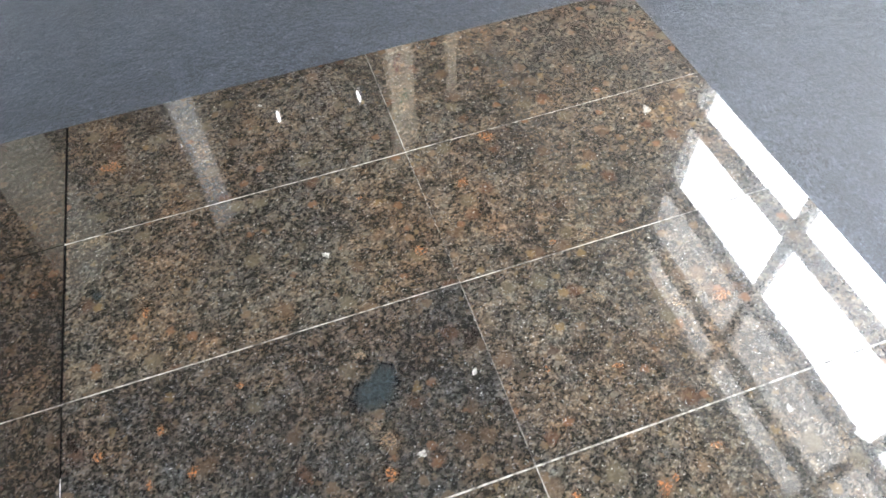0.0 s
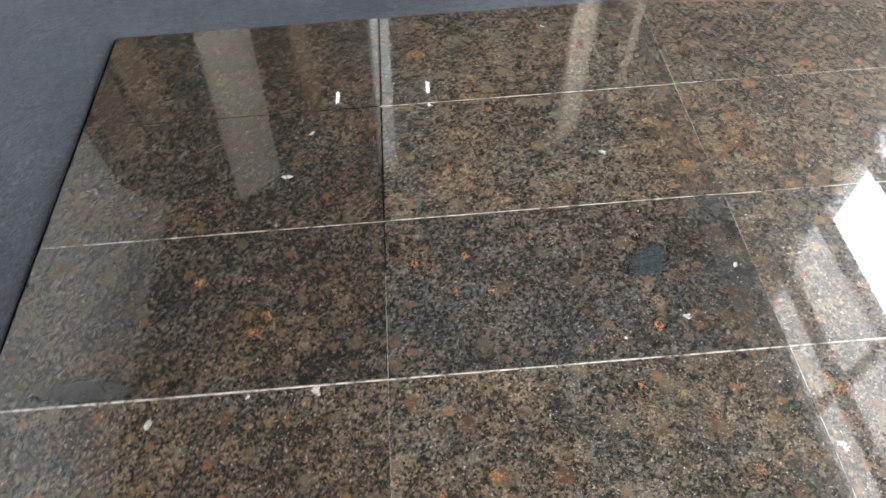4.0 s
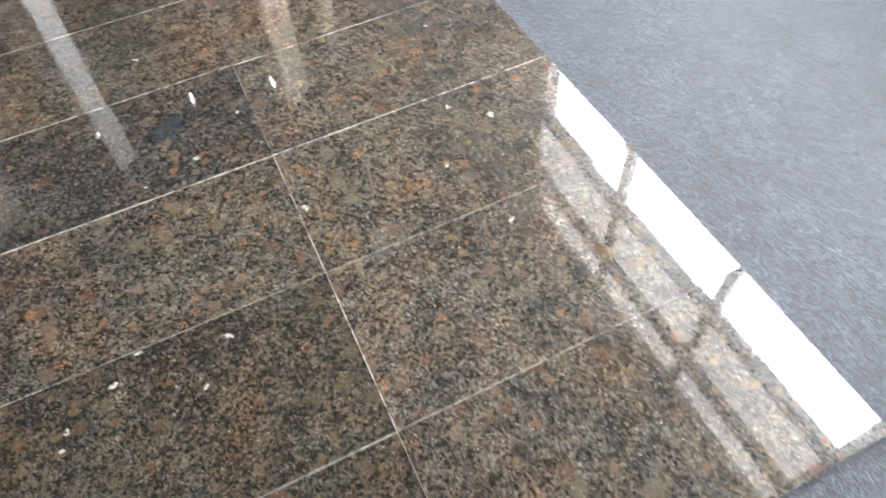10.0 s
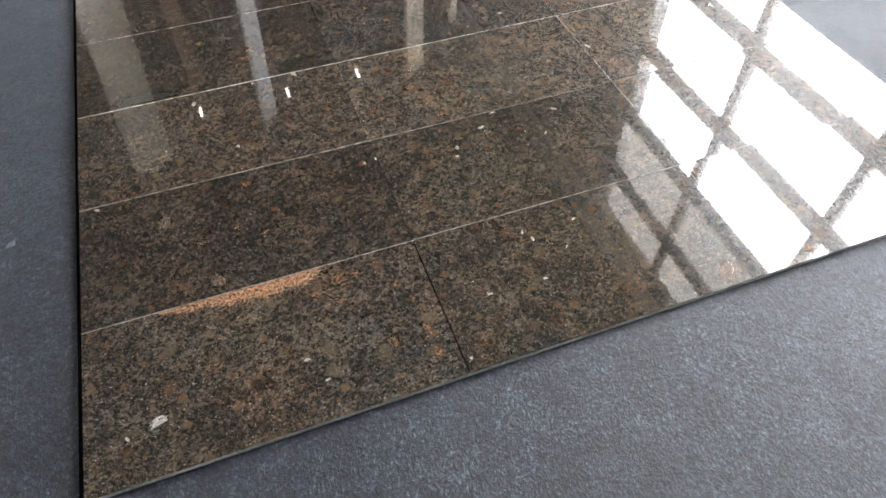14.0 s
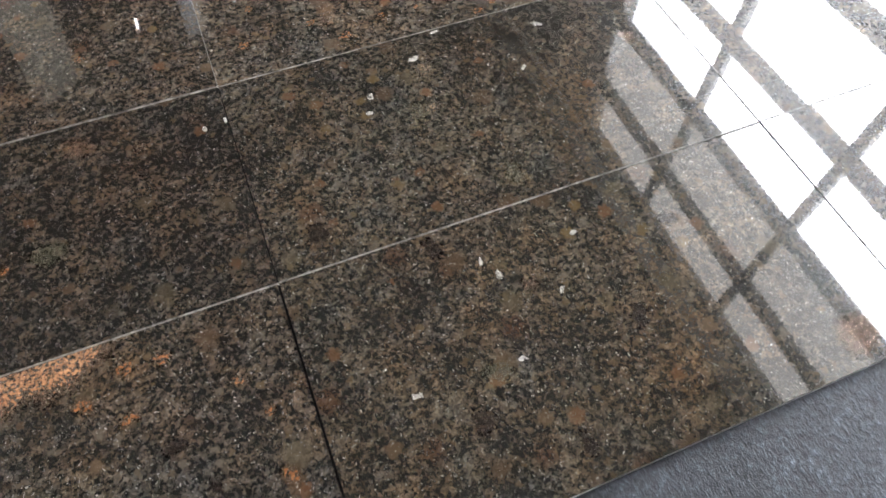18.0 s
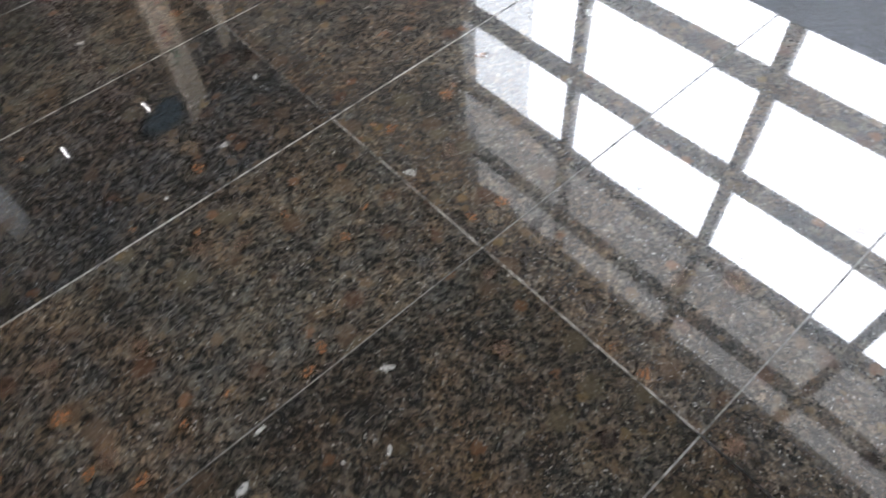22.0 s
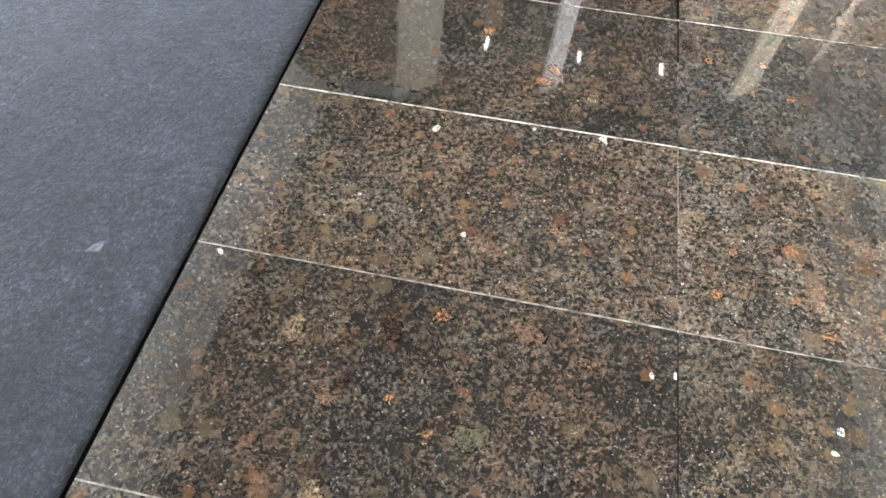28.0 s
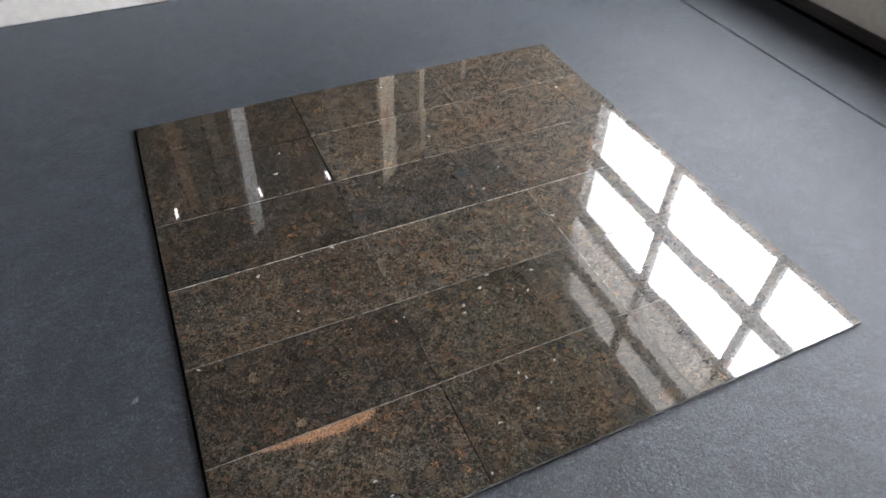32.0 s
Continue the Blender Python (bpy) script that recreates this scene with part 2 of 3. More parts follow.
def mineral(name, color, mottle=0.3, cover=0.62, solid=0.22):
    """A single polished mineral grain whose ragged rim fades into the stone around it."""
    m, n, l, p = mat(name)
    tc = node(n, "ShaderNodeTexCoord")
    f = node(n, "ShaderNodeTexNoise", in_Scale=170.0, in_Detail=4.0, in_Roughness=0.65)
    l.new(tc.outputs["Object"], f.inputs["Vector"])
    r = ramp(n, [(0.3, tuple(c * (1 - mottle) for c in color)), (0.7, tuple(c * (1 + mottle) for c in color))])
    l.new(f.outputs["Fac"], r.inputs[0])
    l.new(r.outputs[0], p.inputs["Base Color"])
    p.inputs["Roughness"].default_value = 0.34
    p.inputs["Specular IOR Level"].default_value = 0.10
    p.inputs["Coat Weight"].default_value = 1.0
    p.inputs["Coat IOR"].default_value = 1.6
    p.inputs["Coat Roughness"].default_value = 0.02
    rim = node(n, "ShaderNodeAttribute", attribute_name="rim")
    g = node(n, "ShaderNodeTexNoise", in_Scale=300.0, in_Detail=3.0)
    l.new(tc.outputs["Object"], g.inputs["Vector"])
    s = math_node(n, l, 'ADD', rim.outputs["Fac"], math_node(n, l, 'MULTIPLY', g.outputs["Fac"], 1.3))
    k = node(n, "ShaderNodeMapRange", interpolation_type='SMOOTHSTEP')
    l.new(s, k.inputs["Value"])
    k.inputs["From Min"].default_value = 0.7
    k.inputs["From Max"].default_value = 1.45
    k.inputs["To Max"].default_value = cover
    h = node(n, "ShaderNodeTexNoise", in_Scale=260.0, in_Detail=3.0, in_Roughness=0.7)
    l.new(tc.outputs["Object"], h.inputs["Vector"])
    gaps = node(n, "ShaderNodeMapRange", interpolation_type='SMOOTHSTEP')
    l.new(h.outputs["Fac"], gaps.inputs["Value"])
    gaps.inputs["From Min"].default_value = 0.36
    gaps.inputs["From Max"].default_value = 0.58
    gaps.inputs["To Min"].default_value = solid
    tr = node(n, "ShaderNodeBsdfTransparent")
    mx = node(n, "ShaderNodeMixShader")
    l.new(math_node(n, l, 'MULTIPLY', k.outputs["Result"], gaps.outputs["Result"]), mx.inputs[0])
    l.new(tr.outputs[0], mx.inputs[1])
    l.new(p.outputs[0], mx.inputs[2])
    l.new(mx.outputs[0], n["Material Output"].inputs[0])
    return m


def felt(name):
    """Blue-grey needle-felt carpet: pale and dark fibres matted together, soft tread marks."""
    m, n, l, p = mat(name)
    tc = node(n, "ShaderNodeTexCoord")

    def tex(scale, detail, rough=0.6):
        f = node(n, "ShaderNodeTexNoise", in_Scale=scale, in_Detail=detail, in_Roughness=rough)
        l.new(tc.outputs["Object"], f.inputs["Vector"])
        return f.outputs["Fac"]

    def strands(turn, scale):
        mp = node(n, "ShaderNodeMapping")
        mp.inputs["Scale"].default_value = (1.0, 0.34, 1.0)
        mp.inputs["Rotation"].default_value = (0, 0, turn)
        l.new(tc.outputs["Object"], mp.inputs["Vector"])
        f = node(n, "ShaderNodeTexNoise", in_Scale=scale, in_Detail=2.0, in_Roughness=0.6, in_Distortion=0.9)
        l.new(mp.outputs[0], f.inputs["Vector"])
        return f.outputs["Fac"]

    both = math_node(n, l, 'MULTIPLY', tex(150.0, 5.0, 0.72), 0.40)
    for turn, scale in ((0.3, 430.0), (1.4, 400.0), (2.5, 460.0)):
        both = math_node(n, l, 'ADD', both, math_node(n, l, 'MULTIPLY', strands(turn, scale), 0.20))
    r1 = ramp(n, [(0.38, (0.0028, 0.0038, 0.0058)), (0.46, (0.0115, 0.0146, 0.0205)), (0.54, (0.046, 0.0535, 0.0665)), (0.62, (0.170, 0.187, 0.214))])
    l.new(both, r1.inputs[0])
    r2 = ramp(n, [(0.34, (0.62, 0.63, 0.65)), (0.66, (1.34, 1.33, 1.31))])
    l.new(tex(48.0, 4.0), r2.inputs[0])
    r3 = ramp(n, [(0.36, (0.365, 0.38, 0.415)), (0.64, (0.57, 0.585, 0.615))])
    l.new(tex(2.6, 5.0), r3.inputs[0])
    r4 = ramp(n, [(0.38, (0.66, 0.67, 0.70)), (0.5, (0.97, 0.97, 0.97)), (0.62, (1.34, 1.33, 1.31))])
    l.new(tex(13.0, 5.0, 0.62), r4.inputs[0])
    c = mix(n, l, 0.9, r1.outputs[0], r2.outputs[0], 'MULTIPLY')
    c = mix(n, l, 0.9, c, r4.outputs[0], 'MULTIPLY')
    c = mix(n, l, 1.0, c, r3.outputs[0], 'MULTIPLY')
    l.new(c, p.inputs["Base Color"])
    p.inputs["Roughness"].default_value = 0.52
    p.inputs["Specular IOR Level"].default_value = 0.42
    p.inputs["Sheen Tint"].default_value = (0.75, 0.86, 1.0, 1.0)
    p.inputs["Sheen Weight"].default_value = 0.26
    p.inputs["Sheen Roughness"].default_value = 0.36
    bp = node(n, "ShaderNodeBump", in_Strength=1.0, in_Distance=0.004)
    tufts = math_node(n, l, 'MULTIPLY', tex(62.0, 4.0, 0.65), 0.5)
    l.new(math_node(n, l, 'ADD', both, tufts), bp.inputs["Height"])
    l.new(bp.outputs[0], p.inputs["Normal"])
    return m


def dust(name, pale=1.0):
    """Pale dust in a joint, broken by dark gaps."""
    m, n, l, p = mat(name)
    tc = node(n, "ShaderNodeTexCoord")
    f = node(n, "ShaderNodeTexNoise", in_Scale=45.0, in_Detail=7.0, in_Roughness=0.75)
    l.new(tc.outputs["Object"], f.inputs["Vector"])
    r = ramp(n, [(0.40, (0.035, 0.031, 0.027)), (0.53, (0.29 * pale, 0.27 * pale, 0.245 * pale)), (0.68, (0.50 * pale, 0.48 * pale, 0.45 * pale))])
    l.new(f.outputs["Fac"], r.inputs[0])
    l.new(r.outputs[0], p.inputs["Base Color"])
    p.inputs["Roughness"].default_value = 0.8
    return m


def glow(name, color, strength):
    m, n, l, p = mat(name)
    p.inputs["Base Color"].default_value = (*color, 1)
    p.inputs["Emission Color"].default_value = (*color, 1)
    p.inputs["Emission Strength"].default_value = strength
    return m


def overcast(name, color, zenith):
    """Overcast sky: a fifth as bright at the horizon as at the zenith."""
    m = glow(name, color, zenith)
    n, l = m.node_tree.nodes, m.node_tree.links
    tc = node(n, "ShaderNodeTexCoord")
    sep = node(n, "ShaderNodeSeparateXYZ")
    l.new(tc.outputs["Object"], sep.inputs[0])
    up = math_node(n, l, 'MULTIPLY', sep.outputs[2], zenith * 0.8 / 14)
    l.new(math_node(n, l, 'ADD', up, zenith * 0.2), n["Principled BSDF"].inputs["Emission Strength"])
    return m


M_GRANITE = granite("polished_granite")
M_VEIN = mineral("rust_vein", (0.30, 0.165, 0.092), 0.6, 1.0)
M_FELT = felt("needle_felt")
M_GAP = plain("dark_gap", (0.006, 0.0055, 0.005), 0.9)
M_GAP.node_tree.nodes["Principled BSDF"].inputs["Specular IOR Level"].default_value = 0.0
M_GROUT = dust("pale_joint_dust")
M_GREYDUST = dust("grey_joint_dust", 0.5)
M_BROWNDUST = dust("brown_joint_dirt", 0.2)
M_SAWN = plain("sawn_granite_edge", (0.46, 0.445, 0.415), 0.6, grain=0.25, scale=160)
M_RUST = mineral("rust_feldspar", (0.195, 0.090, 0.038), 0.5, 0.88, 0.35)
M_TAN = mineral("tan_feldspar", (0.18, 0.128, 0.080), 0.35, 0.8)
M_QUARTZ = mineral("white_quartz", (0.40, 0.385, 0.355), 0.35, 0.8, 0.5)
M_BROWNSPOT = mineral("brown_mineral", (0.022, 0.013, 0.009), 0.4, 0.95, 0.55)
M_SOFTRUST = mineral("soft_rust_patch", (0.18, 0.100, 0.056), 0.45, 0.70)
M_DARKVEIN = mineral("dark_grey_vein", (0.032, 0.032, 0.028), 0.12, 0.95, 0.9)
M_OLIVE = mineral("olive_grey_mineral", (0.115, 0.100, 0.058), 0.35, 0.75)
M_BLUE = mineral("blue_grey_mineral", (0.026, 0.033, 0.036), 0.15, 0.95, 0.85)
M_WALL = plain("white_plaster", (0.90, 0.885, 0.86), 0.8, grain=0.04)
M_PARTITION = plain("pale_grey_plaster", (0.64, 0.63, 0.615), 0.8, grain=0.05, scale=8)
M_DARKWALL = plain("dark_brown_wall", (0.21, 0.18, 0.145), 0.8)
M_CEIL = plain("grey_ceiling", (0.24, 0.23, 0.215), 0.85)
M_BEIGE = plain("beige_cabinet_front", (0.60, 0.55, 0.48), 0.5, grain=0.05)
M_RAIL = plain("dark_brown_rail", (0.030, 0.024, 0.020), 0.5)
M_BAR = plain("grey_window_bar", (0.22, 0.22, 0.22), 0.45)
M_PLINTH = plain("cream_plinth", (0.76, 0.73, 0.68), 0.5, grain=0.04)
M_SKY = overcast("overcast_sky", (0.93, 0.97, 1.0), 36.0)
M_TOWN = glow("glowing_distance", (0.90, 0.95, 1.0), 5.0)
M_TUBE = glow("lamp_tube", (1.0, 0.97, 0.92), 30.0)
M_METAL = plain("white_metal", (0.7, 0.7, 0.7), 0.4)


# ---- mesh helpers ----
def bm_box(bm, x0, x1, y0, y1, z0, z1, bevel=0.0):
    start = len(bm.verts)
    v = [bm.verts.new((x, y, z)) for z in (z0, z1) for y in (y0, y1) for x in (x0, x1)]
    faces = []
    for q in ((0, 2, 3, 1), (4, 5, 7, 6), (0, 1, 5, 4), (2, 6, 7, 3), (0, 4, 6, 2), (1, 3, 7, 5)):
        faces.append(bm.faces.new([v[i] for i in q]))
    if bevel:
        edges = list({e for f in faces for e in f.edges})
        bmesh.ops.bevel(bm, geom=edges, offset=bevel, segments=1, affect='EDGES')
    return bm


def box(x0, x1, y0, y1, z0, z1, bevel=0.0):
    return bm_box(bmesh.new(), x0, x1, y0, y1, z0, z1, bevel)


def mesh_of(name, bm, material):
    me = bpy.data.meshes.new(name)
    bm.normal_update()
    bm.to_mesh(me)
    bm.free()
    me.materials.append(material)
    return me


def thing(name, bm, material, label="", category="", group="", kind=""):
    return tagged(new(name, mesh_of(name, bm, material)), label, category, group, kind)


def empty(name, label, category, group="", at=(0, 0, 0)):
    ob = tagged(new(name), label, category, group)
    ob.location = at
    return ob


def part(name, bm, material, parent, label=""):
    ob = tagged(new(name, mesh_of(name, bm, material)), label)
    ob.parent = parent
    return ob


FLOOR = -0.002   # carpet surface
TOP = 0.012      # polished tile surface
CEIL = 4.09

# ---- setting ----
thing("subfloor", box(-6, 3.5, -6.2, 9.2, -0.2, -0.012), M_GAP, "dark bare floor under the carpet", "floor", kind="structure")
SEAM = 2.739
thing("floor", box(-6, SEAM - 0.005, -6.2, 9.2, -0.012, FLOOR), M_FELT,
      "blue-grey needle-felt carpet covering the floor", "carpet", kind="structure")
thing("floor_strip", box(SEAM + 0.005, 3.5, -6.2, 9.2, -0.012, FLOOR), M_FELT,
      "blue-grey needle-felt carpet strip beside the seam", "carpet", kind="structure")
thing("ceiling", box(-6, 3.5, -6.2, 9.2, CEIL, CEIL + 0.15), M_CEIL, "grey painted ceiling", "ceiling", kind="structure")
thing("wall_north", box(-6, 3.5, 9.0, 9.2, FLOOR, CEIL), M_DARKWALL, "dark brown back wall of the showroom", "wall", kind="structure")
thing("wall_south", box(-6, 3.5, -6.2, -6.0, FLOOR, CEIL), M_DARKWALL, "dark brown rear wall", "wall", kind="structure")
thing("wall_west", box(-6.2, -6.0, -6.2, 9.2, FLOOR, CEIL), M_DARKWALL, "dark brown side wall", "wall", kind="structure")
# window wall: a band below, a lintel above, solid at both ends
WX = 3.24
SILL, HEAD = 0.66, 3.80
YN, YS = 3.045, -0.92
bm = box(3.22, 3.42, -6.2, 9.2, FLOOR, SILL)
bm_box(bm, WX, 3.42, -6.2, 9.2, HEAD, CEIL)
bm_box(bm, 3.305, 3.42, YN, 9.2, SILL, HEAD)
bm_box(bm, WX, 3.42, -6.2, YS, SILL, HEAD)
thing("wall_east", bm, M_WALL, "white plastered window wall", "wall", kind="structure")

# partition with dark hexagonal plaques; coved top added to shade off its upper edge
profile = [(-1.45, FLOOR), (-1.20, FLOOR)]
profile += [(-0.98 - 0.22 * math.cos(a), 1.96 + 0.22 * math.sin(a)) for a in (math.pi / 24 * k for k in range(13))]
profile += [(-0.98, 2.24), (-1.45, 2.24)]
bm = bmesh.new()
near = [bm.verts.new((x, -3.2, z)) for x, z in profile]
far = [bm.verts.new((x, 3.28, z)) for x, z in profile]
bm.faces.new(near)
bm.faces.new(far)
for k in range(len(profile)):
    q = (k + 1) % len(profile)
    bm.faces.new((near[k], near[q], far[q], far[k]))
bmesh.ops.recalc_face_normals(bm, faces=bm.faces)
thing("partition", bm, M_PARTITION, "white plastered partition wall, coved top added for shading", "partition", kind="structure")

# ---- tile panel: three columns by six rows of 600 x 300 slabs, laid loose on the carpet ----
panel = empty("granite_tile_panel", "polished brown multicolour granite tiles laid on blue-grey carpet", "tile panel")
TW, TH = 0.6, 0.3
rng = random.Random(7)


def tile_mesh(name, w, h):
    bm = box(-w / 2, w / 2, -h / 2, h / 2, -0.0098, 0.0)
    top = [e for e in bm.edges if all(v.co.z > -0.001 for v in e.verts)]
    bmesh.ops.bevel(bm, geom=top, offset=0.0003, segments=1, affect='EDGES')
    bm.normal_update()
    for f in bm.faces:
        f.material_index = 0 if f.normal.z > 0.5 else 1
    me = mesh_of(name, bm, M_GRANITE)
    me.materials.append(M_SAWN)
    return me


TILE = tile_mesh("tile", TW - 0.0005, TH - 0.0005)
# how dark and how brown each slab is, near row first
SHADES = [[(0.99, 0.91, 0.82), (0.70, 0.655, 0.575), (0.98, 0.93, 0.88)],
          [(0.65, 0.60, 0.555), (0.70, 0.665, 0.60), (1.07, 1.03, 0.99)],
          [(0.96, 0.88, 0.80), (1.04, 0.98, 0.90), (1.09, 1.04, 0.98)],
          [(0.66, 0.625, 0.59), (0.71, 0.71, 0.72), (1.10, 1.05, 1.0)],
          [(0.67, 0.635, 0.60), (1.02, 0.96, 0.88), (1.08, 1.01, 0.94)],
          [(0.69, 0.655, 0.61), (0.92, 0.87, 0.81), (1.02, 0.96, 0.89)]]
# the slabs lie a little uneven on the carpet: tilt about x and y, in radians
LIE = {(0, 2): (-0.0027, -0.0010), (0, 3): (-0.0022, 0.0002), (0, 4): (-0.0014, -0.0005), (0, 5): (0.0015, -0.0015),
       (1, 0): (0.0030, 0.0030), (1, 1): (-0.0016, -0.0008), (1, 2): (0.0008, 0.0007), (1, 3): (0.0078, -0.0020),
       (1, 4): (-0.0073, 0.0009), (1, 5): (0.0045, 0.0008), (2, 0): (0.0052, 0.0014), (2, 1): (-0.0062, 0.0006),
       (2, 2): (0.0017, 0.0), (2, 3): (-0.0006, -0.0013), (2, 4): (-0.0007, -0.0001)}


# some slabs stand a little proud of their neighbours
LIFT = {(0, 2): 0.0010, (0, 3): 0.0005}


def edge_height(c, r, x, y):
    """Height of a slab's face at x, y above the mean surface."""
    tx, ty = LIE.get((c, r), (0.0, 0.0))
    return LIFT.get((c, r), 0.0) + tx * (y - TH * (r + 0.5)) - ty * (x - TW * (c + 0.5))


tiles = {}
for r in range(6):
    for c in range(3):
        ob = new("tile", TILE)
        ob.parent = panel
        # first column a tenth darker: falloff of window light put into colour
        ob.color = (*(shade * (0.90 if c == 0 else 1.0) for shade in SHADES[r][c]), 1)
        tx, ty = LIE.get((c, r), (0.0, 0.0))
        ob.rotation_euler = (tx, ty, rng.gauss(0, 0.0005))
        ob.location = (TW * (c + 0.5), TH * (r + 0.5), TOP + LIFT.get((c, r), 0.0))
        tiles[c, r] = ob


# unseen board, near black so the gap below the tiles stays shaded
part("underside_shade_board", box(0.006, 3 * TW - 0.006, 0.003, 6 * TH - 0.006, FLOOR, TOP - 0.0105), M_GAP, panel, "added dark board for the shade under the tiles")
# added black strip: paints the shade beside the left tile edge
part("edge_shade_strip", box(-0.0085, -0.001, 0.0, 6 * TH, FLOOR, TOP - 0.005, 0.001), M_GAP, panel, "black strip standing in for shade along the tile edge")

# joints: pale dust fills most, some stay open and dark
def joint(x0, x1, y0, y1, pale, pair):
    m = (M_GAP, M_GROUT, M_GREYDUST, M_BROWNDUST)[int(pale)]
    xm, ym = (x0 + x1) / 2, (y0 + y1) / 2
    if x1 - x0 > y1 - y0:
        ends = [max(edge_height(*p, x, ym) for p in pair) for x in (x0, x1)]
    else:
        ends = [max(edge_height(*p, xm, y) for p in pair) for y in (y0, y1)]
    sunk = x1 - x0 < y1 - y0 and pale == 3
    if sunk:
        ends = [min(edge_height(*p, xm, y) for p in pair) for y in (y0, y1)]
    bm = box(x0, x1, y0, y1, TOP - 0.010, TOP + (-0.0009 if sunk else 0.0003))
    for v in bm.verts:
        if v.co.z > TOP - 0.005:
            far = v.co.x > xm if x1 - x0 > y1 - y0 else v.co.y > ym
            v.co.z += ends[1] if far else ends[0]
    return part("joint_strip", bm, m, panel)


ROW_W = [0.0, 0.0020, 0.0013, 0.0024, 0.0014, 0.0012]
for r in range(1, 6):
    for c in range(3):
        w = ROW_W[r] / 2
        joint(TW * c + 0.001, TW * (c + 1) - 0.001, TH * r - w, TH * r + w, (0 if c == 0 else 1) if r == 5 else 2 if r < 3 else 1, ((c, r - 1), (c, r)))
# half-widths of the upright joints: pale dust, or open and dark
COL = {(1, 0): (0, 0.0012), (1, 1): (0, 0.0006), (1, 2): (3, 0.0005), (1, 4): (0, 0.0020), (1, 5): (0, 0.0020),
       (2, 1): (1, 0.0007), (2, 2): (1, 0.0007), (2, 3): (2, 0.0005), (2, 4): (3, 0.0007), (2, 5): (2, 0.0007)}
for (c, r), (pale, w) in COL.items():
    joint(TW * c - w, TW * c + w, TH * r + 0.003, TH * (r + 1) - 0.003, pale, ((c - 1, r), (c, r)))

# one upright joint changes along its length: dust at the near end, dirt, then an open gap
for pale, w, near, far in ((3, 0.0006, 0.003, 0.09), (3, 0.0006, 0.091, 0.19), (0, 0.0011, 0.191, 0.297)):
    joint(TW - w, TW + w, TH * 3 + near, TH * 3 + far, pale, ((0, 3), (1, 3)))

# ---- window: bars, panes, sky outside ----
window = tagged(new("window_1"), "tall shop window with dark bars and overcast daylight", "window", kind="structure")
BX = WX + 0.01
for y in (2.046, 1.039, 0.071, YS + 0.02):
    part("window_mullion", box(BX, BX + 0.06, y - 0.032, y + 0.032, SILL, HEAD, 0.004), M_BAR, window)
for z in (SILL + 0.03, 1.327, 1.935, 2.565, 3.183, HEAD - 0.03):
    part("window_transom", box(BX - 0.004, BX + 0.064, YS, YN, z - 0.045, z + 0.045, 0.004), M_BAR, window)
part("window_sill", box(WX - 0.04, WX + 0.3, YS - 0.05, YN + 0.05, SILL - 0.035, SILL + 0.001, 0.004), M_WALL, window)

# frosted pane beside the jamb, and a blind that hangs outside the upper panes
def sheer(name, color):
    """A thin even sheet that dims the daylight behind it."""
    m, n, l, p = mat(name)
    tc = node(n, "ShaderNodeTexCoord")
    nz = node(n, "ShaderNodeTexNoise", in_Scale=3.0, in_Detail=4.0)
    l.new(tc.outputs["Object"], nz.inputs["Vector"])
    r = ramp(n, [(0.3, tuple(c * 0.985 for c in color)), (0.7, color)])
    l.new(nz.outputs["Fac"], r.inputs[0])
    tr = node(n, "ShaderNodeBsdfTransparent")
    l.new(r.outputs[0], tr.inputs[0])
    p.inputs["Base Color"].default_value = (0.6, 0.6, 0.59, 1)
    p.inputs["Roughness"].default_value = 0.7
    mx = node(n, "ShaderNodeMixShader", in_Fac=0.9)
    l.new(p.outputs[0], mx.inputs[1])
    l.new(tr.outputs[0], mx.inputs[2])
    l.new(mx.outputs[0], n["Material Output"].inputs[0])
    return m


M_FILM = sheer("blind_cloth", (0.36, 0.35, 0.335))
M_FROST = sheer("tinted_sheet", (0.74, 0.74, 0.735))
part("frosted_pane", box(BX + 0.085, BX + 0.09, 2.447, YN - 0.004, SILL, 2.55), M_FROST, window, "frosted pale grey pane")
part("blind", box(3.748, 3.752, YS - 1.2, YN + 1.2, 3.21, HEAD + 1.1), M_FILM, window, "pale grey blind hanging behind the upper panes")


def bend(name, steps, material, label):
    """A strip of the far surroundings, bent up and over the street side."""
    bm = bmesh.new()
    ends = []
    for a in steps:
        x, z = 3.6 + 12 * math.cos(a), 14 * math.sin(a)
        ends.append((bm.verts.new((x, -90, z)), bm.verts.new((x, 90, z))))
    for (a, b), (c, d) in zip(ends, ends[1:]):
        bm.faces.new((a, b, d, c))
    return thing(name, bm, material, label, "sky", kind="structure")


bend("backdrop_sky", [radians(15 + 5 * k) for k in range(16)], M_SKY, "bright overcast sky outside")
# added glowing strip: low daylight from an unseen street side
bend("backdrop_street", [radians(-15 + 5 * k) for k in range(7)], M_TOWN, "pale glowing strip standing in for the unseen street")

# ---- low cabinet under the window ----
cab = empty("low_cabinet", "beige low cabinet with dark base rail under the window", "cabinet")
part("cabinet_body", box(3.17, 3.219, -3.4, 4.2, 0.095, SILL - 0.036, 0.004), M_BEIGE, cab)
part("base_rail", box(3.162, 3.212, -3.4, 4.2, 0.068, 0.0945, 0.003), M_RAIL, cab, "dark brown base rail")
part("base_rail", box(3.172, 3.212, -3.4, 4.2, 0.036, 0.0675, 0.003), M_RAIL, cab, "dark brown base rail")
# toe recess: its deep shade is put into the board's black colour
part("plinth_board", box(3.206, 3.219, -3.4, 4.2, FLOOR, 0.095), M_GAP, cab, "recessed plinth with its shade painted black")

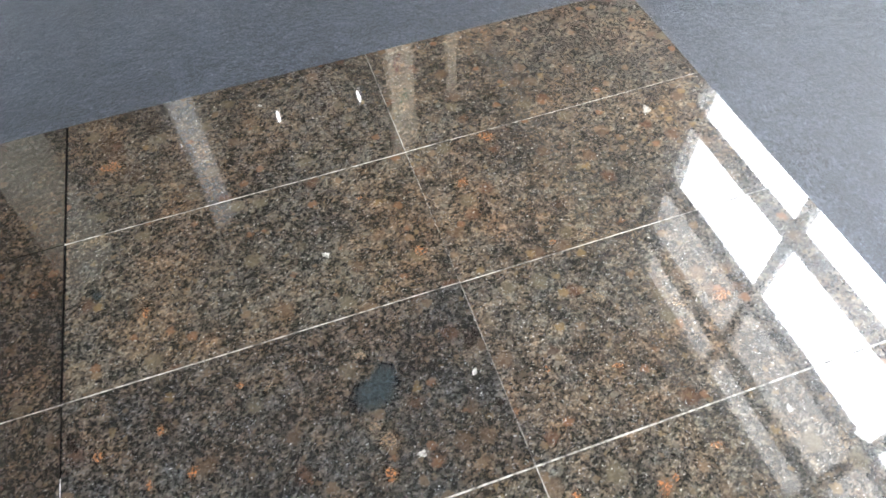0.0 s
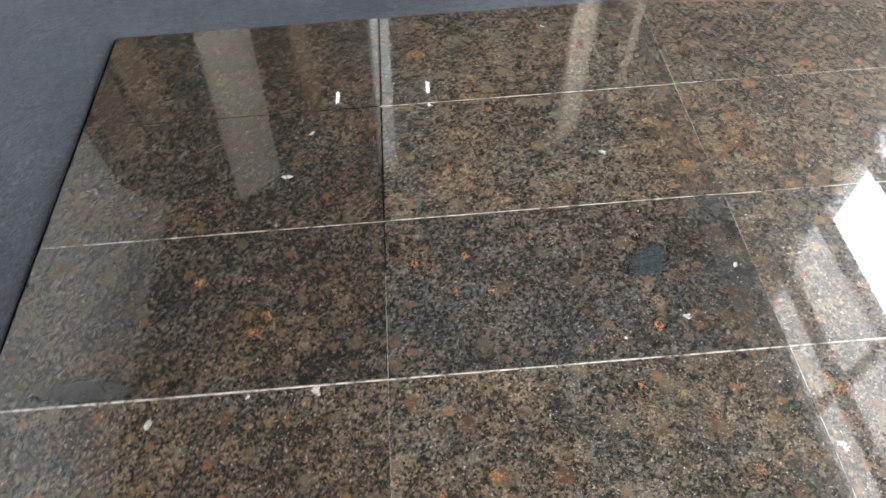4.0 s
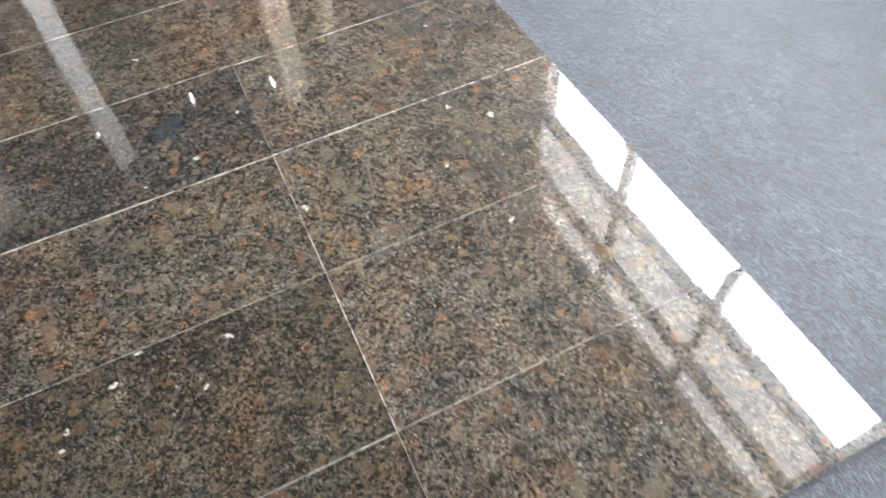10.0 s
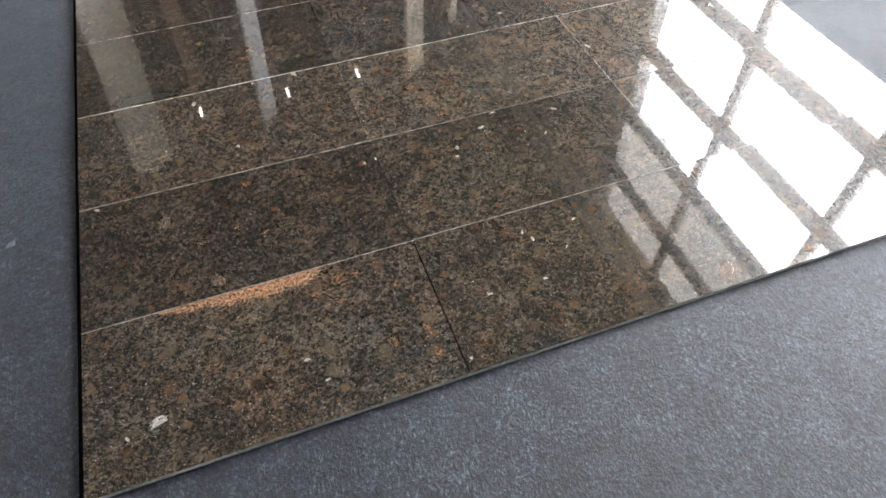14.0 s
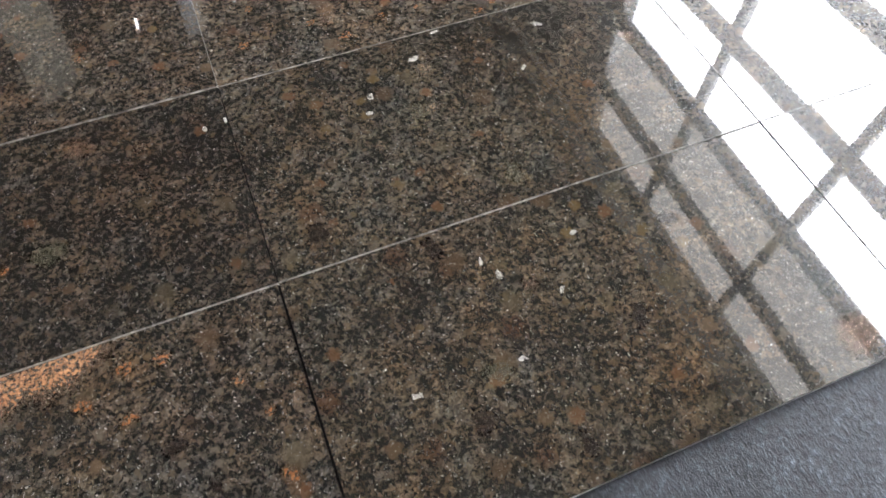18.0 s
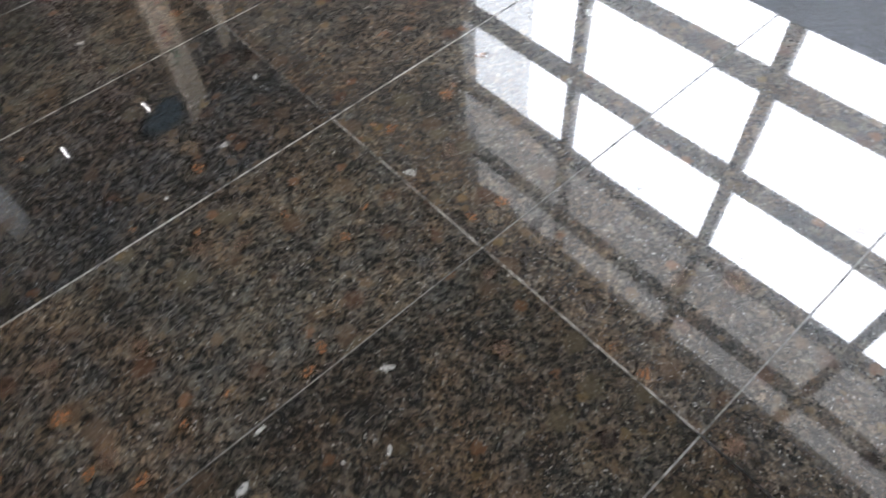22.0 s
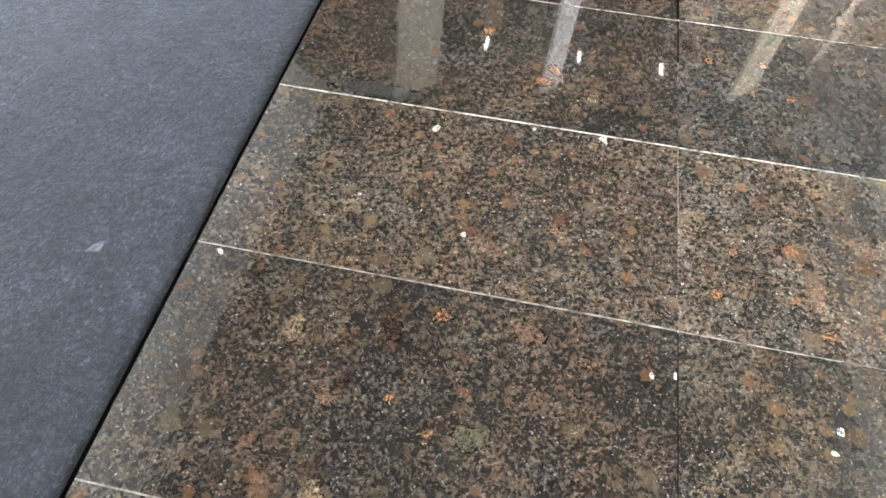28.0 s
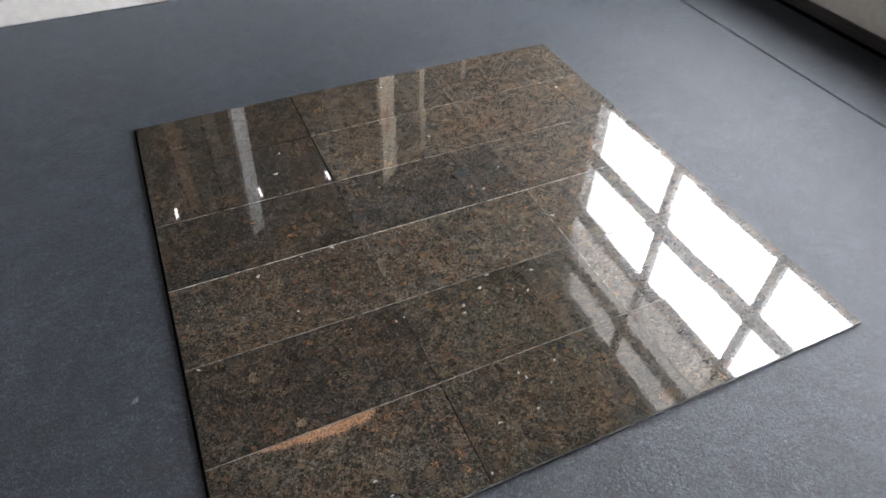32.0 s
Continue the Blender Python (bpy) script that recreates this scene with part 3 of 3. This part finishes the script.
# ---- plinth with upright sample slabs ----
thing("display_plinth", box(-1.15, 2.9, 2.93, 4.1, FLOOR, 0.38, 0.006), M_PLINTH, "cream display plinth on the carpet", "plinth")


def stone(name, a, b, scale=7.0):
    m, n, l, p = mat(name)
    tc = node(n, "ShaderNodeTexCoord")
    w = node(n, "ShaderNodeTexNoise", in_Scale=scale, in_Detail=8.0, in_Distortion=0.8)
    l.new(tc.outputs["Object"], w.inputs["Vector"])
    r = ramp(n, [(0.3, a), (0.7, b)])
    l.new(w.outputs["Fac"], r.inputs[0])
    l.new(r.outputs[0], p.inputs["Base Color"])
    p.inputs["Roughness"].default_value = 0.35
    return m


M_S1 = stone("beige_stone", (0.50, 0.45, 0.36), (0.62, 0.57, 0.47))
M_S2 = stone("pale_grey_stone", (0.78, 0.77, 0.75), (0.90, 0.89, 0.87))
M_S3 = stone("tan_stone", (0.82, 0.66, 0.48), (0.93, 0.80, 0.64))
M_S4 = stone("brown_stone", (0.30, 0.185, 0.115), (0.42, 0.28, 0.18))
M_S6 = stone("added_dark_brown_stone", (0.075, 0.045, 0.036), (0.14, 0.085, 0.065))
M_S5 = stone("pinkish_beige_stone", (0.82, 0.71, 0.60), (0.93, 0.84, 0.75))
M_RED = plain("faded_red_label", (0.55, 0.22, 0.18), 0.6)
M_GREEN = plain("pale_green_label", (0.36, 0.52, 0.36), 0.6)
# place along and across the plinth, width, top, sideways lean, stone
# the two dark brown slabs are added, unseen, to cover lamp reflections
SLABS = [(-1.16, 3.55, 0.13, 2.0, 0.0, M_S4, "brown"), (-0.92, 3.55, 0.11, 1.8, 0.0, M_S4, "brown"), (-0.47, 3.54, 0.23, 2.27, -0.10, M_S1, "beige"),
         (0.055, 3.50, 0.08, 1.785, 0.0, M_S4, "brown"), (0.415, 3.40, 0.10, 2.02, -0.07, M_S2, "pale grey"), (0.306, 3.50, 0.085, 1.85, 0.0, M_S6, "dark brown"),
         (1.20, 3.50, 0.13, 1.79, 0.0, M_S6, "dark brown"), (1.576, 3.56, 0.185, 2.07, -0.045, M_S3, "tan"),
         (1.925, 3.65, 0.075, 1.84, -0.035, M_S3, "tan"), (2.42, 3.84, 0.08, 1.43, 0.0, M_S5, "pinkish beige")]
for x, y, w, top, lean, m, word in SLABS:
    ob = thing("stone_slab", box(-w * 0.7, w * 0.7, -0.012, 0.012, 0, top - 0.38, 0.002), m,
               f"upright narrow {word} stone sample slab on plinth", "stone slab", "stone slabs on the plinth")
    ob.location = (x - lean * (top - 0.38), y, 0.38)
    ob.rotation_euler = (0, lean, radians(45))
    if word == "tan" and w > 0.1:
        part("sticker", box(-0.07, 0.0, -0.0145, -0.0125, 0.98, 1.10, 0.0005), M_RED, ob, "faded red sticker")
        part("sticker", box(-0.05, 0.03, -0.0145, -0.0125, 1.24, 1.33, 0.0005), M_GREEN, ob, "pale green sticker")

# ---- dark hexagonal plaques on the partition ----
def plaque(y, z, r, turn):
    bm = bmesh.new()
    rim = [bm.verts.new((0, r * math.cos(turn + k * math.pi / 3), r * math.sin(turn + k * math.pi / 3))) for k in range(6)]
    f = bm.faces.new(rim)
    ext = bmesh.ops.extrude_face_region(bm, geom=[f])
    bmesh.ops.translate(bm, vec=(0.02, 0, 0), verts=[v for v in ext["geom"] if isinstance(v, bmesh.types.BMVert)])
    bmesh.ops.recalc_face_normals(bm, faces=bm.faces)
    ob = thing("hexagon_plaque", bm, M_RAIL, "dark hexagonal plaque hung on the white partition", "wall plaque", "plaques on the partition")
    ob.location = (-1.199, y, z)
    return ob


plaque(2.24, 1.28, 0.28, 0.5)
plaque(3.0, 1.28, 0.27, 0.5)

# ---- ceiling lights ----
def lamp(x, y):
    ob = empty("ceiling_light", "short white linear ceiling light, lit", "ceiling light", "ceiling lights", (x, y, CEIL))
    part("housing", box(-0.026, 0.026, -0.105, 0.105, -0.03, 0.0, 0.003), M_METAL, ob)
    part("tube", box(-0.011, 0.011, -0.092, 0.092, -0.042, -0.0305, 0.003), M_TUBE, ob, "glowing white tube")
    return ob


for x in (-0.28, 0.779, 1.696):
    lamp(x, 6.33)

# ---- mineral grains that stand out in single tiles ----
def fleck(x, y, r, material, label, squash=0.75, turn=None, n=18):
    c, rr = min(2, int(x / TW)), min(5, int(y / TH))
    ob = tiles[c, rr]
    rough = 0.06 if n > 10 else 0.3
    p1, p2, p3 = (rng.uniform(0, 6.28) for _ in range(3))
    a0 = rng.uniform(0, 6.28) if turn is None else turn
    z = 0.0001 + 0.00002 * (len(ob.children) % 12)
    bm = bmesh.new()
    lay = bm.verts.layers.float.new("rim")
    cx, cy = x - ob.location.x, y - ob.location.y
    rings = []
    shape = [(0.96 + 0.14 * math.sin(2 * a + p1) + 0.10 * math.sin(3 * a + p2) + 0.05 * math.sin(5 * a + p3)) * rng.uniform(1 - rough, 1 + rough)
             for a in (2 * math.pi * k / n for k in range(n))]
    for reach, inside in ((1.22, 0.0), (0.62, 1.0)):
        ring = []
        for k in range(n):
            a = 2 * math.pi * k / n
            q = r * shape[k] * reach
            px, py = q * math.cos(a), q * squash * math.sin(a)
            wx = cx + px * math.cos(a0) - py * math.sin(a0)
            wy = cy + px * math.sin(a0) + py * math.cos(a0)
            wx = max(-TW / 2 + 0.0015, min(TW / 2 - 0.0015, wx))
            wy = max(-TH / 2 + 0.0015, min(TH / 2 - 0.0015, wy))
            v = bm.verts.new((wx, wy, z))
            v[lay] = inside
            ring.append(v)
        rings.append(ring)
    bm.faces.new(rings[1])
    for k in range(n):
        o1, o2, i1, i2 = rings[0][k], rings[0][(k + 1) % n], rings[1][k], rings[1][(k + 1) % n]
        if (o1.co - o2.co).length > 1e-6 and (o1.co - i1.co).length > 1e-6:
            bm.faces.new((o1, o2, i2, i1))
    return part("mineral_grain", bm, material, ob, label)


# kind of mineral, place on the panel, size
SPOTS = []
SPOTS += [('W', 0.065, 0.077, 0.0060), ('W', 0.113, 0.091, 0.0170), ('R', 0.197, 0.160, 0.0070), ('D', 0.270, 0.100, 0.0130), ('D', 0.330, 0.170, 0.0120), ('W', 0.354, 0.117, 0.0061), ('W', 0.378, 0.070, 0.0070), ('R', 0.400, 0.240, 0.0100), ('D', 0.425, 0.073, 0.0092), ('R', 0.438, 0.213, 0.0088), ('R', 0.439, 0.264, 0.0100), ('D', 0.445, 0.097, 0.0116), ('D', 0.474, 0.172, 0.0108), ('R', 0.475, 0.262, 0.0090), ('R', 0.492, 0.033, 0.0044), ('D', 0.499, 0.126, 0.0081), ('R', 0.500, 0.100, 0.0120), ('R', 0.538, 0.212, 0.0061), ('R', 0.553, 0.087, 0.0044), ('R', 0.559, 0.172, 0.0059), ('R', 0.563, 0.110, 0.0090), ('R', 0.566, 0.054, 0.0087), ('W', 0.612, 0.026, 0.0043), ('W', 0.671, 0.170, 0.0029), ('O', 0.683, 0.017, 0.0096), ('W', 0.690, 0.135, 0.0060), ('D', 0.740, 0.090, 0.0130), ('D', 0.763, 0.281, 0.0130), ('O', 0.772, 0.129, 0.0128), ('W', 0.799, 0.132, 0.0059)]
SPOTS += [('W', 0.805, 0.246, 0.0051), ('W', 0.817, 0.225, 0.0070), ('D', 0.820, 0.035, 0.0102), ('S', 0.842, 0.202, 0.0088), ('W', 0.870, 0.185, 0.0050), ('W', 0.913, 0.243, 0.0054), ('D', 0.930, 0.130, 0.0120), ('D', 1.020, 0.220, 0.0100), ('S', 1.214, 0.273, 0.0121), ('D', 1.290, 0.184, 0.0090), ('R', 1.300, 0.020, 0.0120)]
SPOTS += [('W', 0.034, 0.592, 0.0067), ('D', 0.091, 0.569, 0.0118), ('S', 0.155, 0.373, 0.0107), ('T', 0.159, 0.511, 0.0177), ('S', 0.184, 0.332, 0.0150), ('S', 0.220, 0.437, 0.0123), ('D', 0.236, 0.464, 0.0093), ('T', 0.238, 0.333, 0.0170), ('D', 0.273, 0.530, 0.0142), ('R', 0.289, 0.450, 0.0061), ('R', 0.326, 0.562, 0.0111), ('R', 0.339, 0.420, 0.0061), ('O', 0.383, 0.424, 0.0178), ('S', 0.427, 0.561, 0.0182), ('D', 0.492, 0.497, 0.0062), ('S', 0.495, 0.536, 0.0078), ('W', 0.571, 0.536, 0.0055), ('W', 0.598, 0.542, 0.0064), ('D', 0.655, 0.343, 0.0150), ('W', 0.763, 0.488, 0.0057), ('W', 0.773, 0.514, 0.0063), ('O', 0.820, 0.469, 0.0123), ('T', 0.839, 0.469, 0.0108), ('W', 0.846, 0.556, 0.0084), ('T', 0.851, 0.535, 0.0149), ('D', 0.887, 0.559, 0.0071), ('W', 0.888, 0.594, 0.0073), ('O', 0.889, 0.339, 0.0142), ('W', 0.932, 0.512, 0.0036), ('W', 0.973, 0.491, 0.0053)]
SPOTS += [('W', 1.025, 0.559, 0.0096), ('T', 1.062, 0.533, 0.0070), ('S', 1.127, 0.493, 0.0116), ('D', 1.132, 0.356, 0.0104), ('T', 1.163, 0.417, 0.0067), ('S', 1.182, 0.571, 0.0098), ('R', 1.210, 0.416, 0.0058), ('R', 1.211, 0.376, 0.0092), ('D', 1.223, 0.554, 0.0078), ('D', 1.229, 0.463, 0.0083), ('T', 1.254, 0.564, 0.0100), ('D', 1.269, 0.581, 0.0102), ('S', 1.325, 0.419, 0.0111), ('S', 1.366, 0.375, 0.0156), ('R', 1.401, 0.387, 0.0064), ('D', 1.404, 0.535, 0.0091), ('D', 1.450, 0.564, 0.0112), ('W', 1.523, 0.553, 0.0076), ('S', 1.529, 0.328, 0.0141)]
SPOTS += [('S', 0.076, 0.674, 0.0114), ('W', 0.179, 0.719, 0.0053), ('W', 0.254, 0.859, 0.0094), ('W', 0.328, 0.683, 0.0065), ('W', 0.394, 0.892, 0.0068), ('R', 0.444, 0.712, 0.0088), ('W', 0.494, 0.893, 0.0119), ('D', 0.645, 0.613, 0.0102), ('R', 0.646, 0.662, 0.0103), ('R', 0.669, 0.731, 0.0087), ('R', 0.741, 0.673, 0.0088), ('R', 0.742, 0.748, 0.0125), ('S', 0.752, 0.814, 0.0125), ('S', 0.762, 0.675, 0.0131), ('R', 0.777, 0.631, 0.0101), ('R', 0.835, 0.653, 0.0063), ('S', 0.841, 0.768, 0.0138), ('R', 0.884, 0.651, 0.0063), ('S', 0.956, 0.833, 0.0141), ('R', 0.961, 0.613, 0.0086), ('R', 0.966, 0.859, 0.0069), ('T', 0.974, 0.819, 0.0115), ('R', 0.988, 0.626, 0.0087), ('S', 0.998, 0.805, 0.0114), ('T', 1.028, 0.656, 0.0088), ('R', 1.060, 0.806, 0.0085), ('R', 1.093, 0.726, 0.0101), ('R', 1.138, 0.745, 0.0068), ('W', 1.215, 0.749, 0.0107), ('R', 1.222, 0.642, 0.0091)]
SPOTS += [('R', 1.234, 0.850, 0.0075), ('R', 1.235, 0.791, 0.0058), ('T', 1.239, 0.625, 0.0129), ('T', 1.244, 0.678, 0.0095), ('R', 1.246, 0.827, 0.0113), ('R', 1.264, 0.634, 0.0112), ('S', 1.275, 0.741, 0.0129), ('D', 1.323, 0.892, 0.0100), ('R', 1.343, 0.823, 0.0124), ('R', 1.362, 0.829, 0.0062), ('R', 1.398, 0.708, 0.0098), ('R', 1.433, 0.848, 0.0081), ('W', 1.480, 0.720, 0.0070), ('W', 1.550, 0.860, 0.0080), ('W', 1.615, 0.801, 0.0109)]
SPOTS += [('R', 0.293, 1.101, 0.0115), ('R', 0.393, 0.997, 0.0142), ('R', 0.409, 1.028, 0.0125), ('T', 0.473, 0.972, 0.0120), ('D', 0.614, 1.132, 0.0104), ('R', 0.649, 1.106, 0.0107), ('R', 0.714, 1.043, 0.0076), ('R', 0.733, 1.114, 0.0087), ('R', 0.771, 1.042, 0.0104), ('R', 0.847, 1.144, 0.0073), ('T', 0.886, 1.130, 0.0092), ('R', 0.908, 0.921, 0.0055), ('W', 0.963, 0.936, 0.0047), ('T', 1.015, 1.021, 0.0115), ('R', 1.019, 0.952, 0.0111), ('T', 1.022, 1.133, 0.0113), ('T', 1.028, 0.996, 0.0150), ('W', 1.066, 0.964, 0.0088), ('W', 1.171, 1.052, 0.0067), ('D', 1.181, 1.098, 0.0123), ('D', 1.188, 0.997, 0.0084), ('D', 1.198, 1.107, 0.0099), ('R', 1.269, 1.021, 0.0069), ('D', 1.319, 0.982, 0.0051), ('R', 1.364, 0.993, 0.0091), ('T', 1.389, 1.107, 0.0120), ('T', 1.496, 1.053, 0.0118), ('R', 1.564, 1.045, 0.0146), ('W', 1.620, 1.120, 0.0070), ('D', 1.754, 1.079, 0.0103)]
SPOTS += [('W', 0.423, 1.324, 0.0117), ('W', 0.462, 1.436, 0.0077), ('B', 0.651, 1.374, 0.0102), ('T', 0.718, 1.343, 0.0089), ('R', 0.724, 1.315, 0.0110), ('W', 1.013, 1.325, 0.0094), ('R', 1.093, 1.425, 0.0072), ('D', 1.093, 1.374, 0.0050), ('R', 1.160, 1.280, 0.0134), ('T', 1.226, 1.319, 0.0150), ('R', 1.272, 1.393, 0.0140), ('R', 1.350, 1.485, 0.0160), ('R', 1.366, 1.222, 0.0079), ('T', 1.424, 1.222, 0.0179), ('W', 1.656, 1.443, 0.0145)]
SPOTS += [('S', 0.127, 1.617, 0.0259), ('R', 0.679, 1.657, 0.0220), ('W', 0.965, 1.723, 0.0061)]
MINERALS = {'R': (M_RUST, "rust-orange mineral grain"), 'T': (M_TAN, "tan mineral grain"), 'W': (M_QUARTZ, "white quartz grain"),
            'D': (M_BROWNSPOT, "dark brown mineral grain"), 'S': (M_SOFTRUST, "soft rusty tan patch"), 'O': (M_OLIVE, "olive grey mineral patch"),
            'B': (M_BLUE, "blue-grey mineral patch")}
for kind, x, y, r in SPOTS:
    m, word = MINERALS[kind]
    if kind == 'W':
        fleck(x, y, r * 0.95, m, word, rng.uniform(0.5, 0.75), n=7)
    else:
        fleck(x, y, r * 1.05, m, word)
fleck(1.125, 0.032, 0.03, M_SOFTRUST, "soft rusty tan patch", 0.6, 0.3)
fleck(0.155, 0.921, 0.078, M_DARKVEIN, "smooth dark grey vein", 0.2, 0.0)
fleck(1.034, 1.074, 0.036, M_BLUE, "blue-grey mineral patch", 0.85, 0.7)
# rust vein along the far edge of the first tile, ragged below and thinning out at both ends
bm = bmesh.new()
lay = bm.verts.layers.float.new("rim")
host = tiles[0, 0]
rows = []
for k in range(61):
    t = k / 60
    x = 0.10 + 0.345 * t
    w = 0.046 * max(0.0, math.sin(math.pi * t ** 1.35)) ** 0.6 * (0.62 + 0.5 * t)
    w *= 0.86 + 0.16 * math.sin(k * 0.9) * math.sin(k * 0.37 + 1) + rng.uniform(-0.08, 0.08)
    row = []
    for share, inside in ((0.0, 0.9), (0.5, 0.8), (1.35, 0.0)):
        v = bm.verts.new((x - host.location.x, TH / 2 - 0.0016 - share * max(0.001, w), 0.00005))
        v[lay] = inside * min(1.0, 8 * t, 8 * (1 - t))
        row.append(v)
    rows.append(row)
for p, q in zip(rows, rows[1:]):
    for k in (0, 1):
        bm.faces.new((p[k], p[k + 1], q[k + 1], q[k]))
part("rust_vein", bm, M_VEIN, host, "rust-orange vein")

# ---- lint lying on the carpet ----
M_LINT = plain("pale_lint", (0.15, 0.155, 0.17), 0.9, grain=0.25, scale=200)


def lint(x, y, r):
    """A matted tuft of pale fibres, low and ragged."""
    bm = bmesh.new()
    top = bm.verts.new((0, 0, 0.0012))
    ring = []
    for k in range(11):
        a = 2 * math.pi * k / 11
        q = r * rng.uniform(0.45, 1.1)
        ring.append(bm.verts.new((q * math.cos(a), 0.6 * q * math.sin(a), 0.0002)))
    for k in range(11):
        bm.faces.new((top, ring[k], ring[(k + 1) % 11]))
    bm.faces.new(ring[::-1])
    ob = thing("lint", bm, M_LINT, "small pale tuft of lint on the carpet", "lint", "lint on the carpet")
    ob.location = (x, y, FLOOR)
    ob.rotation_euler = (0, 0, rng.uniform(0, 3.1))
    return ob


for x, y, r in ((-0.295, 1.126, 0.006), (-0.2, 0.867, 0.006), (-0.13, 0.57, 0.014), (2.05, 0.92, 0.005), (2.62, 0.86, 0.006)):
    lint(x, y, r)
